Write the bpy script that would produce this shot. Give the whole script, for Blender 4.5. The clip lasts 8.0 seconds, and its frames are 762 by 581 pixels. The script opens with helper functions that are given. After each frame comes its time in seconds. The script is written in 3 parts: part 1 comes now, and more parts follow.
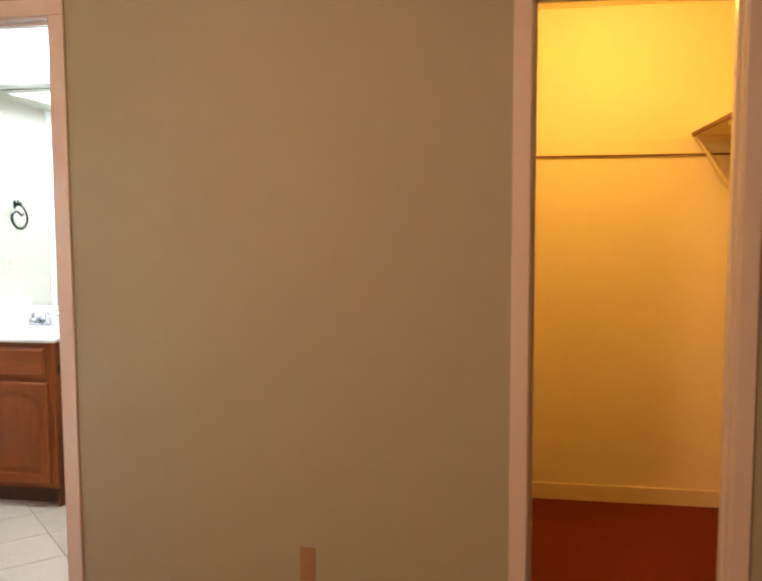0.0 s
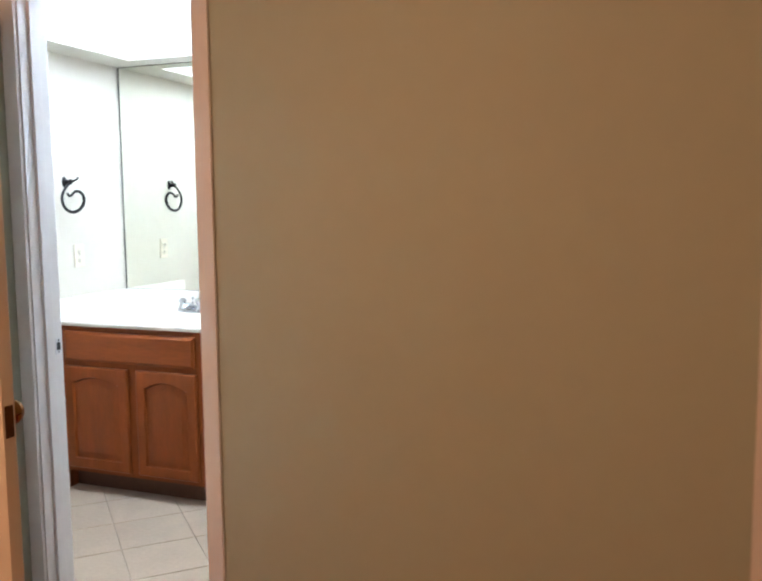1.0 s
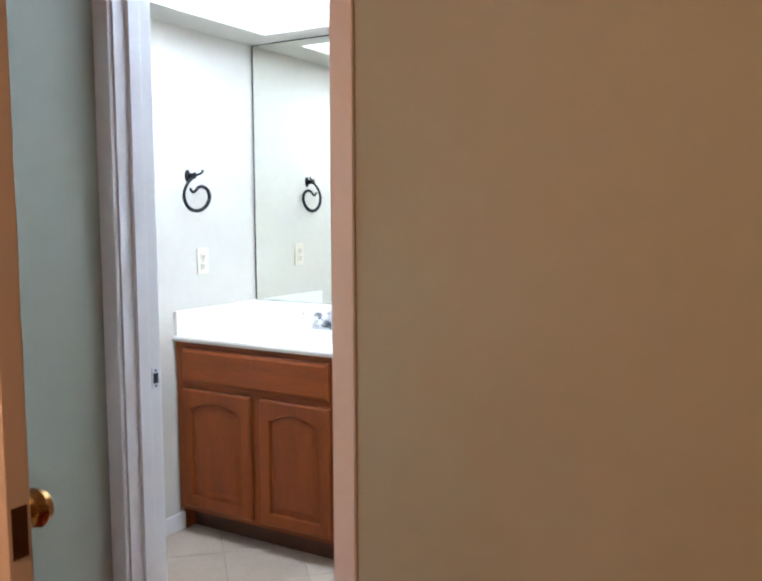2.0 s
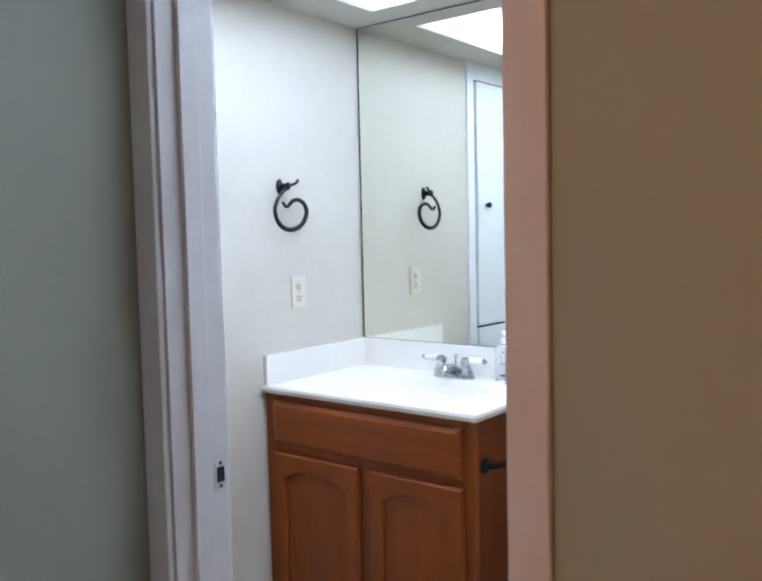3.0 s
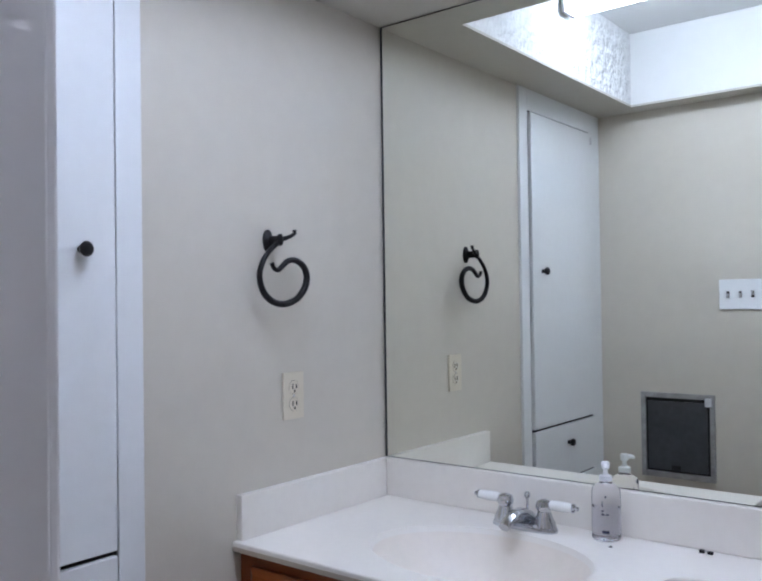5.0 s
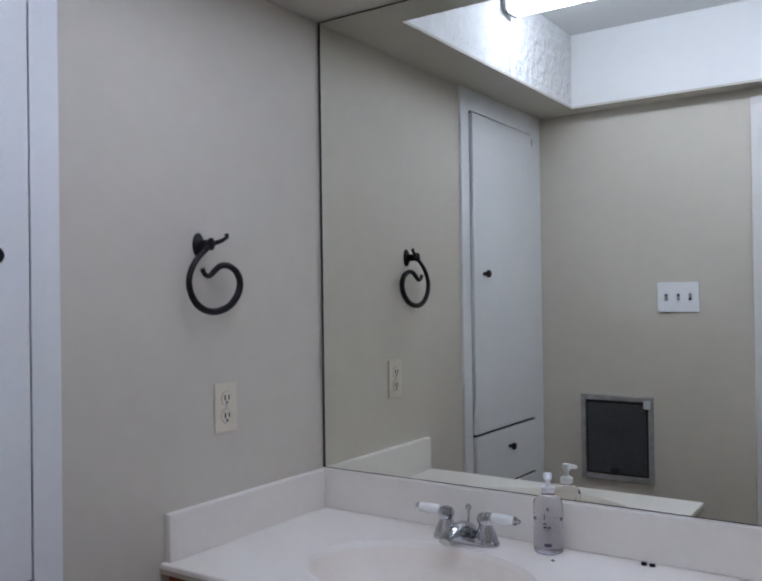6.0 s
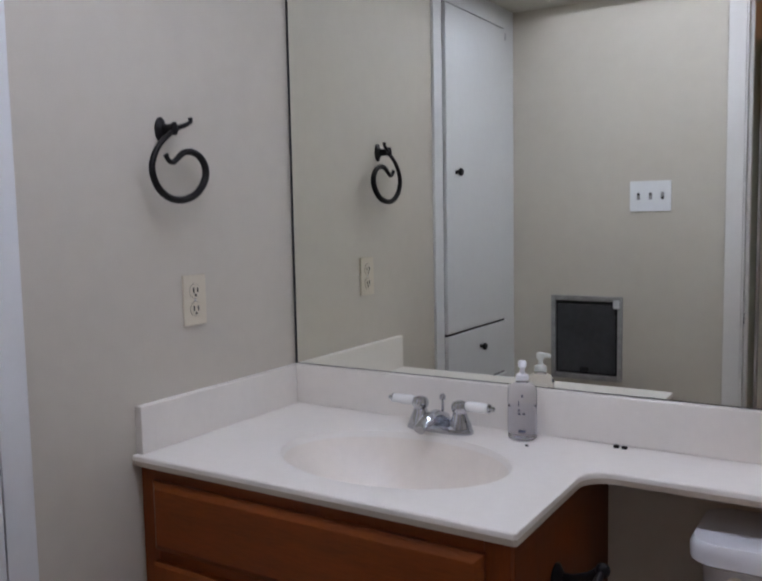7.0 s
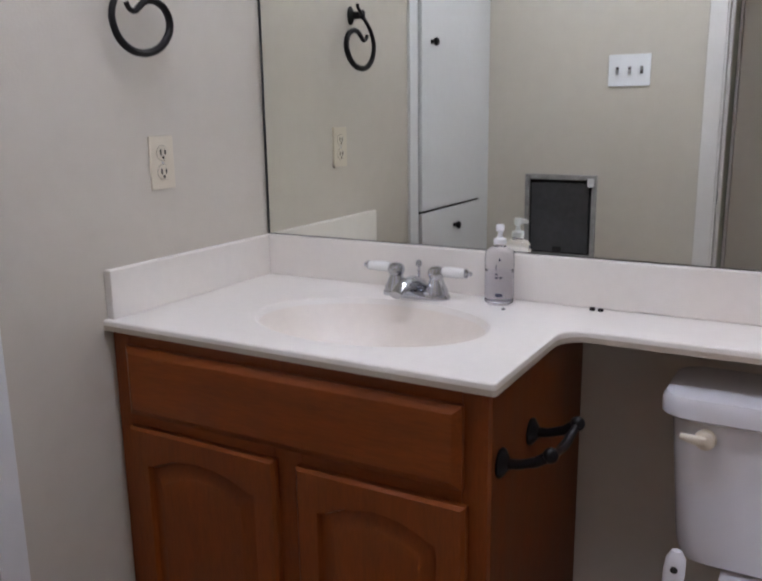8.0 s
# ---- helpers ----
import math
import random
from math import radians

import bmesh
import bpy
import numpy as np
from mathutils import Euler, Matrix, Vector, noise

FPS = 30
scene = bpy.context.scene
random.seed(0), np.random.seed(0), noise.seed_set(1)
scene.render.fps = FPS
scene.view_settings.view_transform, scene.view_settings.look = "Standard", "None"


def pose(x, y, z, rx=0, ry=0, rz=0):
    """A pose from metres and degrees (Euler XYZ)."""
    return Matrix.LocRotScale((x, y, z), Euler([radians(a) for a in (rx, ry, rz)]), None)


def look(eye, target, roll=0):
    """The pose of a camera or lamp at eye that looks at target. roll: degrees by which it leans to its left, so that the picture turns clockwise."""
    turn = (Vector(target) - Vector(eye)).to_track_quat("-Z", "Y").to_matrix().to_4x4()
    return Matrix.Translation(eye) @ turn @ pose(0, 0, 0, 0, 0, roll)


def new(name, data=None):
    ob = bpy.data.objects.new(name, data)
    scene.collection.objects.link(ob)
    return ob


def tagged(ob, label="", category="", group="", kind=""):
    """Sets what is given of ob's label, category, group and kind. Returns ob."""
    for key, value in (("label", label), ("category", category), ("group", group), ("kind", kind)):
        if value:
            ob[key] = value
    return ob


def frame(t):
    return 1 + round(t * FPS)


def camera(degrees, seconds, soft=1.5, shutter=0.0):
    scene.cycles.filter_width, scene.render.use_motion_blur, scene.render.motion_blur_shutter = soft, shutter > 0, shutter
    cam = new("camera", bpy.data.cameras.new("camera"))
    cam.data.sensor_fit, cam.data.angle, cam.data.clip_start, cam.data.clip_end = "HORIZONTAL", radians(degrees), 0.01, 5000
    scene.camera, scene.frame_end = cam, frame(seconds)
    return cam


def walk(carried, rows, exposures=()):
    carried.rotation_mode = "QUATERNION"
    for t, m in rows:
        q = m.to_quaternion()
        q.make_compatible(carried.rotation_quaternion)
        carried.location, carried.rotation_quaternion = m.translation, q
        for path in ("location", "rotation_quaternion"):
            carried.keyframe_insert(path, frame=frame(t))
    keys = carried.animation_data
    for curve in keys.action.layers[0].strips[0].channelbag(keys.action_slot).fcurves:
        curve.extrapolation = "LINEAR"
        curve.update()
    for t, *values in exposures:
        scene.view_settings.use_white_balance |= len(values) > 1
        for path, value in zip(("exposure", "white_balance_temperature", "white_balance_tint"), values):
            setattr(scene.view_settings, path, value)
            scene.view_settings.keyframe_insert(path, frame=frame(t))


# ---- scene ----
cam = camera(50.9, 8.0, soft=2.15, shutter=0.3)
PATH = [
    (0, (3.113, -4.137, 1.430), (2.774, -2.173, 1.260), -0.2),
    (0.5, (3.021, -3.922, 1.439), (2.510, -1.998, 1.240), -0.55),
    (1, (2.911, -3.683, 1.422), (2.211, -1.821, 1.209), -0.5),
    (1.5, (2.697, -3.359, 1.411), (1.839, -1.566, 1.195), -0.6),
    (1.7, (2.631, -3.227, 1.4), (1.702, -1.467, 1.194), -0.4),
    (3, (2.02, -2.459, 1.37), (0.79, -0.889, 1.234), -1.3),
    (3.5, (1.823, -2.218, 1.364), (0.498, -0.722, 1.283), -2.0),
    (4, (1.604, -2.044, 1.38), (0.283, -0.542, 1.34), -1.6),
    (4.2, (1.557, -1.974, 1.396), (0.235, -0.473, 1.362), -1.1),
    (4.5, (1.466, -1.878, 1.391), (0.167, -0.357, 1.39), -0.8),
    (6, (1.36, -1.714, 1.425), (0.237, -0.059, 1.443), -0.8),
    (6.5, (1.342, -1.694, 1.394), (0.255, -0.016, 1.336), -1.0),
    (7, (1.323, -1.684, 1.358), (0.271, 0.006, 1.171), -1.1),
    (7.5, (1.31, -1.679, 1.327), (0.297, 0.016, 1.006), -1.0),
    (8, (1.293, -1.67, 1.281), (0.326, 0.024, 0.84), -0.8),
]
walk(
    cam,
    [(t, look(eye, target, roll)) for t, eye, target, roll in PATH],
    exposures=[
        (0.0, 2.40, 6450, 10), (0.8, 2.20, 6280, 10), (1.7, 2.1, 6000, 12), (3.0, 1.43, 5800, 14), (3.5, 1.22, 5800, 14), (4.0, 0.96, 5800, 16), (4.5, 0.74, 5900, 19),
        (5.8, -0.03, 6200, 23), (6.5, -0.17, 6430, 24), (7.0, 0.0, 6600, 25), (7.5, 0.15, 6700, 26), (8.0, 0.36, 6830, 26),
    ],
)

# ---- plan: the bathroom's corner of mirror wall and side wall is the origin ----
CEIL, HIGH = 2.178, 2.475            # lowered bathroom ceiling, full ceiling
SOUTH, MID, BED = -1.508, -1.566, -1.624  # bathroom face, core and bedroom face of the door wall
EAST = 2.80                          # far end wall of the bathroom
JL, JR, HEAD = 0.908, 1.553, 2.112   # bathroom door opening between its jambs
CL, CR = 3.151, 3.750                # closet opening
STOP0, STOP1 = -1.587, -1.549        # door stops within the frame
SIDE = 0.845                         # bedroom side wall
H = 0.864                            # vanity top
WX0, WX1, WY0, WY1 = 0.192, 2.45, -1.415, -0.142   # light well

# ---- world and lamps ----
world = bpy.data.worlds.new("world")
scene.world = world
world.use_nodes = True
world.node_tree.nodes["Background"].inputs[0].default_value = (0.5, 0.55, 0.6, 1)
world.node_tree.nodes["Background"].inputs[1].default_value = 0.02


def bulb(name, at, radius, watts, colour):
    data = bpy.data.lights.new(name, "POINT")
    data.shadow_soft_size, data.energy, data.color = radius, watts, colour
    ob = new(name, data)
    ob.location = at
    return ob


bulb("bedroom_lamp", (1.95, -4.25, HIGH - 0.22), 0.12, 18.8, (1.0, 0.50, 0.26))
bulb("closet_lamp", (3.50, -0.80, HIGH - 0.14), 0.05, 4.4, (1.0, 0.56, 0.13))
TUBE = 16.2                          # glow of the fluorescent tube


# ---- materials ----
def mat(name, colour, rough=0.5, metal=0.0, vary=0.06, scale=6.0, bump=0.0, bump_scale=300.0, relief=0.002, grain=None, emit=0.0, spec=0.5, coat=0.0, alpha_glass=False, ior=1.4, per_object=0.0):
    """Principled surface with colour variation at two scales and a fine relief. grain: stretch of the noise along x, y, z."""
    m = bpy.data.materials.new(name)
    m.use_nodes = True
    nt = m.node_tree
    n, l = nt.nodes, nt.links
    b = n["Principled BSDF"]
    b.inputs["Base Color"].default_value = (*colour, 1)
    b.inputs["Roughness"].default_value = rough
    b.inputs["Metallic"].default_value = metal
    b.inputs["Specular IOR Level"].default_value = spec
    b.inputs["Coat Weight"].default_value = coat
    if alpha_glass:
        b.inputs["Transmission Weight"].default_value = 1.0
        b.inputs["IOR"].default_value = ior
    tc = n.new("ShaderNodeTexCoord")
    mp = n.new("ShaderNodeMapping")
    l.new(tc.outputs["Object"], mp.inputs[0])
    if grain:
        mp.inputs["Scale"].default_value = grain
    if vary:
        big, fine = n.new("ShaderNodeTexNoise"), n.new("ShaderNodeTexNoise")
        big.inputs["Scale"].default_value, big.inputs["Detail"].default_value = scale, 4
        fine.inputs["Scale"].default_value, fine.inputs["Detail"].default_value = scale * 9, 3
        l.new(mp.outputs[0], big.inputs["Vector"])
        l.new(mp.outputs[0], fine.inputs["Vector"])
        mx = n.new("ShaderNodeMath")
        mx.operation = "MULTIPLY_ADD"
        mx.inputs[1].default_value = 0.45
        l.new(fine.outputs["Fac"], mx.inputs[0])
        sc = n.new("ShaderNodeMath")
        sc.operation = "MULTIPLY"
        sc.inputs[1].default_value = 0.55
        l.new(big.outputs["Fac"], sc.inputs[0])
        l.new(sc.outputs[0], mx.inputs[2])
        value = mx.outputs[0]
        if per_object:
            oi = n.new("ShaderNodeObjectInfo")
            ad = n.new("ShaderNodeMath")
            ad.operation = "MULTIPLY_ADD"
            ad.inputs[1].default_value = per_object
            l.new(oi.outputs["Random"], ad.inputs[0])
            l.new(value, ad.inputs[2])
            value = ad.outputs[0]
        ramp = n.new("ShaderNodeValToRGB")
        ramp.color_ramp.elements[0].position, ramp.color_ramp.elements[1].position = 0.3, 0.7 + per_object
        ramp.color_ramp.elements[0].color = (*[c * (1 - vary) for c in colour], 1)
        ramp.color_ramp.elements[1].color = (*[min(1, c * (1 + vary)) for c in colour], 1)
        l.new(value, ramp.inputs[0])
        l.new(ramp.outputs[0], b.inputs["Base Color"])
        rr = n.new("ShaderNodeMapRange")
        rr.inputs["To Min"].default_value, rr.inputs["To Max"].default_value = max(0, rough - 0.06), min(1, rough + 0.08)
        l.new(big.outputs["Fac"], rr.inputs["Value"])
        l.new(rr.outputs[0], b.inputs["Roughness"])
    if bump:
        bn, bp = n.new("ShaderNodeTexNoise"), n.new("ShaderNodeBump")
        bn.inputs["Scale"].default_value, bn.inputs["Detail"].default_value = bump_scale, 3
        l.new(mp.outputs[0], bn.inputs["Vector"])
        bp.inputs["Strength"].default_value, bp.inputs["Distance"].default_value = bump, relief
        l.new(bn.outputs["Fac"], bp.inputs["Height"])
        l.new(bp.outputs[0], b.inputs["Normal"])
    if emit:
        b.inputs["Emission Color"].default_value = (*colour, 1)
        b.inputs["Emission Strength"].default_value = emit
    return m


M_BATH = mat("beige_wall_paint", (0.605, 0.558, 0.485), 0.55, vary=0.035, scale=2.2, bump=0.18, bump_scale=140)
M_CEIL = mat("ceiling_paint", (0.58, 0.55, 0.49), 0.8, vary=0.03, scale=2, bump=0.25, bump_scale=120)
M_WELL = mat("white_plaster", (0.77, 0.77, 0.77), 0.8, vary=0.02, scale=3, bump=0.1, bump_scale=90)
M_TEXT = mat("stippled_plaster", (0.75, 0.75, 0.75), 0.8, vary=0.06, scale=16, bump=0.95, bump_scale=24, relief=0.02)
M_BED = mat("sage_wall_paint", (0.405, 0.445, 0.365), 0.65, vary=0.03, scale=1.6, bump=0.15, bump_scale=130)
M_CLOS = mat("cream_wall_paint", (0.78, 0.68, 0.44), 0.65, vary=0.03, scale=2, bump=0.15, bump_scale=130)
M_TRIM = mat("white_trim_paint", (0.74, 0.715, 0.705), 0.42, vary=0.03, scale=5, bump=0.05, bump_scale=60)
M_CABW = mat("white_cabinet_paint", (0.78, 0.79, 0.80), 0.38, vary=0.025, scale=4, bump=0.06, bump_scale=80)
M_GAP = mat("shadow_gap", (0.02, 0.02, 0.02), 0.8, vary=0)
M_OAK = mat("honey_oak", (0.222, 0.050, 0.0075), 0.40, spec=0.25, vary=0.22, scale=3.2, bump=0.12, bump_scale=60, grain=(9, 9, 1.0), coat=0.05)
M_OAKH = mat("honey_oak_crosswise", (0.227, 0.051, 0.0075), 0.40, spec=0.25, vary=0.22, scale=3.2, bump=0.12, bump_scale=60, grain=(1.0, 9, 9), coat=0.05)
# darker copy of the oak: shade of the vanity's right side put into colour
M_SIDE = mat("shaded_side_oak", (0.15, 0.034, 0.0055), 0.42, spec=0.2, vary=0.25, scale=2.4, bump=0.08, bump_scale=60, grain=(9, 9, 0.8))
M_TOE = mat("dark_toe_kick", (0.085, 0.026, 0.009), 0.6, vary=0.2, scale=6)
M_TOP = mat("cultured_marble", (0.82, 0.775, 0.72), 0.34, vary=0.03, scale=5, coat=0.05)
M_BOWL = mat("cream_cultured_marble", (0.80, 0.73, 0.655), 0.30, vary=0.04, scale=6, coat=0.08)
# tan that stands in for the shade low on the top's edge
M_EDGE = mat("shaded_marble_edge", (0.50, 0.42, 0.34), 0.35, vary=0.06, scale=8)
M_MIRROR = mat("silvered_glass", (0.87, 0.885, 0.82), 0.0, metal=1.0, vary=0)
M_MEDGE = mat("mirror_edge", (0.025, 0.03, 0.03), 0.35, vary=0)
M_IRON = mat("oiled_bronze", (0.007, 0.006, 0.007), 0.36, metal=0.15, spec=0.3, vary=0.3, scale=20, bump=0.1, bump_scale=200)
M_CHROME = mat("chrome", (0.53, 0.54, 0.57), 0.07, metal=1.0, vary=0)
M_PORC = mat("porcelain", (0.86, 0.86, 0.84), 0.12, vary=0.015, scale=4, coat=0.5)
M_TANK = mat("toilet_china", (0.74, 0.74, 0.77), 0.14, vary=0.02, scale=3, coat=0.5)
M_IVORY = mat("ivory_plastic", (0.69, 0.62, 0.50), 0.35, vary=0.03, scale=30)
M_WHITEP = mat("white_plastic", (0.86, 0.87, 0.90), 0.3, vary=0.02, scale=30)
M_GROOVE = mat("shaded_plastic", (0.26, 0.22, 0.15), 0.6, vary=0)
M_TAN = mat("brown_plastic", (0.37, 0.27, 0.16), 0.4, vary=0.05, scale=30)
M_SLOT = mat("dark_slot", (0.03, 0.026, 0.02), 0.6, vary=0)
M_ALU = mat("worn_aluminium", (0.38, 0.37, 0.37), 0.5, metal=0.5, vary=0.3, scale=30, bump=0.2, bump_scale=80)
M_FLAP = mat("smoked_panel", (0.050, 0.052, 0.058), 0.30, vary=0.28, scale=5, bump=0.1, bump_scale=60)
M_BRASS = mat("aged_brass", (0.42, 0.22, 0.07), 0.25, metal=1.0, vary=0.2, scale=25)
M_PLATE = mat("bright_worn_plate", (0.72, 0.72, 0.74), 0.35, metal=0.3, vary=0.15, scale=60)
M_DARKB = mat("darkened_brass", (0.10, 0.045, 0.018), 0.4, metal=0.8, vary=0.2, scale=30)
M_STEEL = mat("satin_steel", (0.55, 0.55, 0.56), 0.3, metal=1.0, vary=0.1, scale=40)
M_DOOR = mat("white_door_paint", (0.74, 0.68, 0.60), 0.4, vary=0.03, scale=3, bump=0.06, bump_scale=60)
M_TILE = mat("beige_floor_tile", (0.43, 0.335, 0.25), 0.32, vary=0.17, scale=7, bump=0.06, bump_scale=40, per_object=0.12)
M_GROUT = mat("grout", (0.36, 0.29, 0.22), 0.85, vary=0.1, scale=30, bump=0.3, bump_scale=200)
M_CARPET = mat("dark_red_carpet", (0.17, 0.030, 0.018), 0.95, vary=0.3, scale=60, bump=1.0, bump_scale=500, spec=0.1)
# brown of the cleat's painted shadow line and of the shelf's front edge
M_DKBROWN = mat("dark_brown", (0.16, 0.07, 0.03), 0.7, vary=0.2, scale=20)
M_CLEAT = mat("cream_shelf_paint", (0.72, 0.60, 0.38), 0.5, vary=0.06, scale=8, bump=0.1, bump_scale=80)
M_CLEAR = mat("clear_plastic", (0.97, 0.97, 1.0), 0.12, vary=0, alpha_glass=True, ior=1.12)
M_GEL = mat("pale_soap_gel", (0.95, 0.95, 0.985), 0.12, vary=0, alpha_glass=True, ior=1.1)
M_LABEL = mat("label_print", (0.04, 0.045, 0.09), 0.5, vary=0.1, scale=60)
M_BLUE = mat("blue_plastic", (0.03, 0.08, 0.40), 0.35, vary=0.05, scale=30)
M_LENS = mat("lit_tube", (0.76, 0.88, 1.0), 0.4, vary=0, emit=TUBE)
M_FIX = mat("white_enamel", (0.8, 0.8, 0.8), 0.35, vary=0.02, scale=20)


# ---- mesh helpers ----
def box(bm, x0, x1, y0, y1, z0, z1, slot=0, bevel=0.0):
    r = bmesh.ops.create_cube(bm, size=1)
    for v in r["verts"]:
        v.co = Vector(((x0 + x1) / 2 + v.co.x * (x1 - x0), (y0 + y1) / 2 + v.co.y * (y1 - y0), (z0 + z1) / 2 + v.co.z * (z1 - z0)))
    faces = list({f for v in r["verts"] for f in v.link_faces})
    if bevel:
        edges = list({e for v in r["verts"] for e in v.link_edges})
        out = bmesh.ops.bevel(bm, geom=edges, offset=bevel, segments=2, profile=0.6, affect="EDGES")
        faces = out["faces"] + [f for f in faces if f.is_valid]
    for f in faces:
        f.material_index = slot
    return bm


def boxes(*rows, bevel=0.0):
    bm = bmesh.new()
    for r in rows:
        box(bm, *r, bevel=bevel)
    return bm


def ring(bm, points):
    return [bm.verts.new(p) for p in points]


def bridge(bm, a, b, slot=0, closed=True):
    n = len(a)
    for i in range(n if closed else n - 1):
        j = (i + 1) % n
        f = bm.faces.new((a[i], a[j], b[j], b[i]))
        f.material_index = slot


def lathe(bm, profile, at=(0, 0, 0), axis="z", n=24, slot=0):
    """Turned shape: profile of (radius, height) along an axis."""
    at = Vector(at)
    rows = []
    for r, h in profile:
        pts = []
        for i in range(n):
            a = 2 * math.pi * i / n
            u, v = max(r, 1e-5) * math.cos(a), max(r, 1e-5) * math.sin(a)
            pts.append(at + Vector({"z": (u, v, h), "x": (h, u, v), "y": (v, h, u)}[axis]))
        rows.append(ring(bm, pts))
    for a, b in zip(rows, rows[1:]):
        bridge(bm, a, b, slot)
    bm.faces.new(list(reversed(rows[0]))).material_index = slot
    bm.faces.new(rows[-1]).material_index = slot
    return bm


def tube(bm, points, radii, n=10, slot=0):
    """Round bar along a list of points."""
    pts = [Vector(p) for p in points]
    if not hasattr(radii, "__len__"):
        radii = [radii] * len(pts)
    rows = []
    side = None
    for i, p in enumerate(pts):
        d = (pts[min(i + 1, len(pts) - 1)] - pts[max(i - 1, 0)]).normalized()
        if side is None:
            side = d.orthogonal().normalized()
        side = (side - d * side.dot(d)).normalized()
        up = d.cross(side)
        rows.append(ring(bm, [p + radii[i] * (math.cos(2 * math.pi * k / n) * side + math.sin(2 * math.pi * k / n) * up) for k in range(n)]))
    for a, b in zip(rows, rows[1:]):
        bridge(bm, a, b, slot)
    bm.faces.new(list(reversed(rows[0]))).material_index = slot
    bm.faces.new(rows[-1]).material_index = slot
    return bm


def ball(bm, at, r, n=14):
    bmesh.ops.create_uvsphere(bm, u_segments=n, v_segments=n // 2 + 2, radius=r, matrix=Matrix.Translation(at))
    return bm


def mesh_of(name, bm, mats, smooth=False):
    bmesh.ops.recalc_face_normals(bm, faces=bm.faces[:])
    me = bpy.data.meshes.new(name)
    bm.to_mesh(me)
    bm.free()
    for m in mats if isinstance(mats, (list, tuple)) else [mats]:
        me.materials.append(m)
    if smooth:
        for p in me.polygons:
            p.use_smooth = True
        me.set_sharp_from_angle(angle=radians(38))
    return me


def part(name, bm, material, parent, label="", smooth=False):
    ob = new(name, mesh_of(name, bm, material, smooth))
    ob.parent = parent
    return tagged(ob, label)


def thing(name, label, category, at=(0, 0, 0), group=""):
    """An Empty at the thing's base; its parts are built round that place."""
    ob = new(name)
    ob.empty_display_size = 0.05
    ob.location = at
    return tagged(ob, label, category, group)


def setting(name, bm, material, label, category, smooth=False):
    return tagged(new(name, mesh_of(name, bm, material, smooth)), label, category, kind="structure")


def cut_wall(x0, x1, y0, y1, openings):
    """One slab with door openings that reach the floor."""
    line = [(x0, 0.0)]
    for a, b in openings:
        line += [(a, 0.0), (a, HEAD + 0.02), (b, HEAD + 0.02), (b, 0.0)]
    line += [(x1, 0.0), (x1, HIGH), (x0, HIGH)]
    bm = bmesh.new()
    a, b = ring(bm, [(x, y0, z) for x, z in line]), ring(bm, [(x, y1, z) for x, z in line])
    bridge(bm, a, b)
    bm.faces.new(a)
    bm.faces.new(b)
    return bm


# ---- bathroom shell ----
setting("wall_north", boxes((-0.12, EAST, 0, 0.12, 0, HIGH)), M_BATH, "beige painted bathroom wall behind the mirror", "wall")
setting("wall_west", boxes((-0.12, 0, MID, 0, 0, HIGH)), M_BATH, "beige painted bathroom side wall", "wall")
setting("wall_east", boxes((EAST, EAST + 0.1, MID, 0.12, 0, HIGH)), M_BATH, "beige painted end wall of the bathroom", "wall")
setting("wall_south", cut_wall(0, EAST, MID, SOUTH, [(JL - 0.02, JR + 0.02)]), M_BATH, "beige painted wall round the bathroom doorway", "wall")
setting(
    "ceiling_bathroom",
    boxes((0, WX0, SOUTH, 0, CEIL, CEIL + 0.008), (WX1, EAST, SOUTH, 0, CEIL, CEIL + 0.008), (WX0, WX1, SOUTH, WY0, CEIL, CEIL + 0.008), (WX0, WX1, WY1, 0, CEIL, CEIL + 0.008)),
    M_CEIL, "lowered painted bathroom ceiling round a light well", "ceiling",
)
well = setting(
    "light_well",
    boxes((WX0 - 0.03, WX1 + 0.03, WY0 - 0.03, WY0, CEIL + 0.008, HIGH), (WX0 - 0.03, WX1 + 0.03, WY1, WY1 + 0.03, CEIL + 0.008, HIGH), (WX1, WX1 + 0.03, WY0, WY1, CEIL + 0.008, HIGH)),
    M_WELL, "white plastered sides of the ceiling light well", "light well",
)
part("well_end", boxes((WX0 - 0.03, WX0 + 0.0, WY0, WY1, CEIL + 0.008, HIGH)), M_TEXT, well, "rough stippled plaster end of the well")
setting("ceiling_upper", boxes((-0.12, EAST + 0.1, MID, 0.12, HIGH, HIGH + 0.05)), M_WELL, "white upper ceiling over the light well", "ceiling")
floor_bath = setting("floor_bathroom", boxes((-0.12, EAST, SOUTH - 0.107, 0, -0.05, -0.006)), M_GROUT, "bathroom floor of beige tiles laid on the diagonal", "floor")

# ---- bedroom, closet and hall shell ----
setting(
    "wall_bedroom_north",
    cut_wall(0.745, 5.2, BED, MID, [(JL - 0.02, JR + 0.02), (CL - 0.02, CR + 0.02)]),
    M_BED, "sage grey painted bedroom wall between two doorways", "wall",
)
setting("wall_bedroom_west", boxes((0.745, SIDE, -2.40, BED, 0, HIGH), (0.745, SIDE, -5.6, -3.18, 0, HIGH), (0.745, SIDE, -3.18, -2.40, HEAD + 0.02, HIGH)), M_BED, "sage grey painted side wall behind an open door", "wall")
setting("wall_bedroom_east", boxes((5.2, 5.3, -5.6, MID, 0, HIGH)), M_BED, "sage grey painted bedroom wall", "wall")
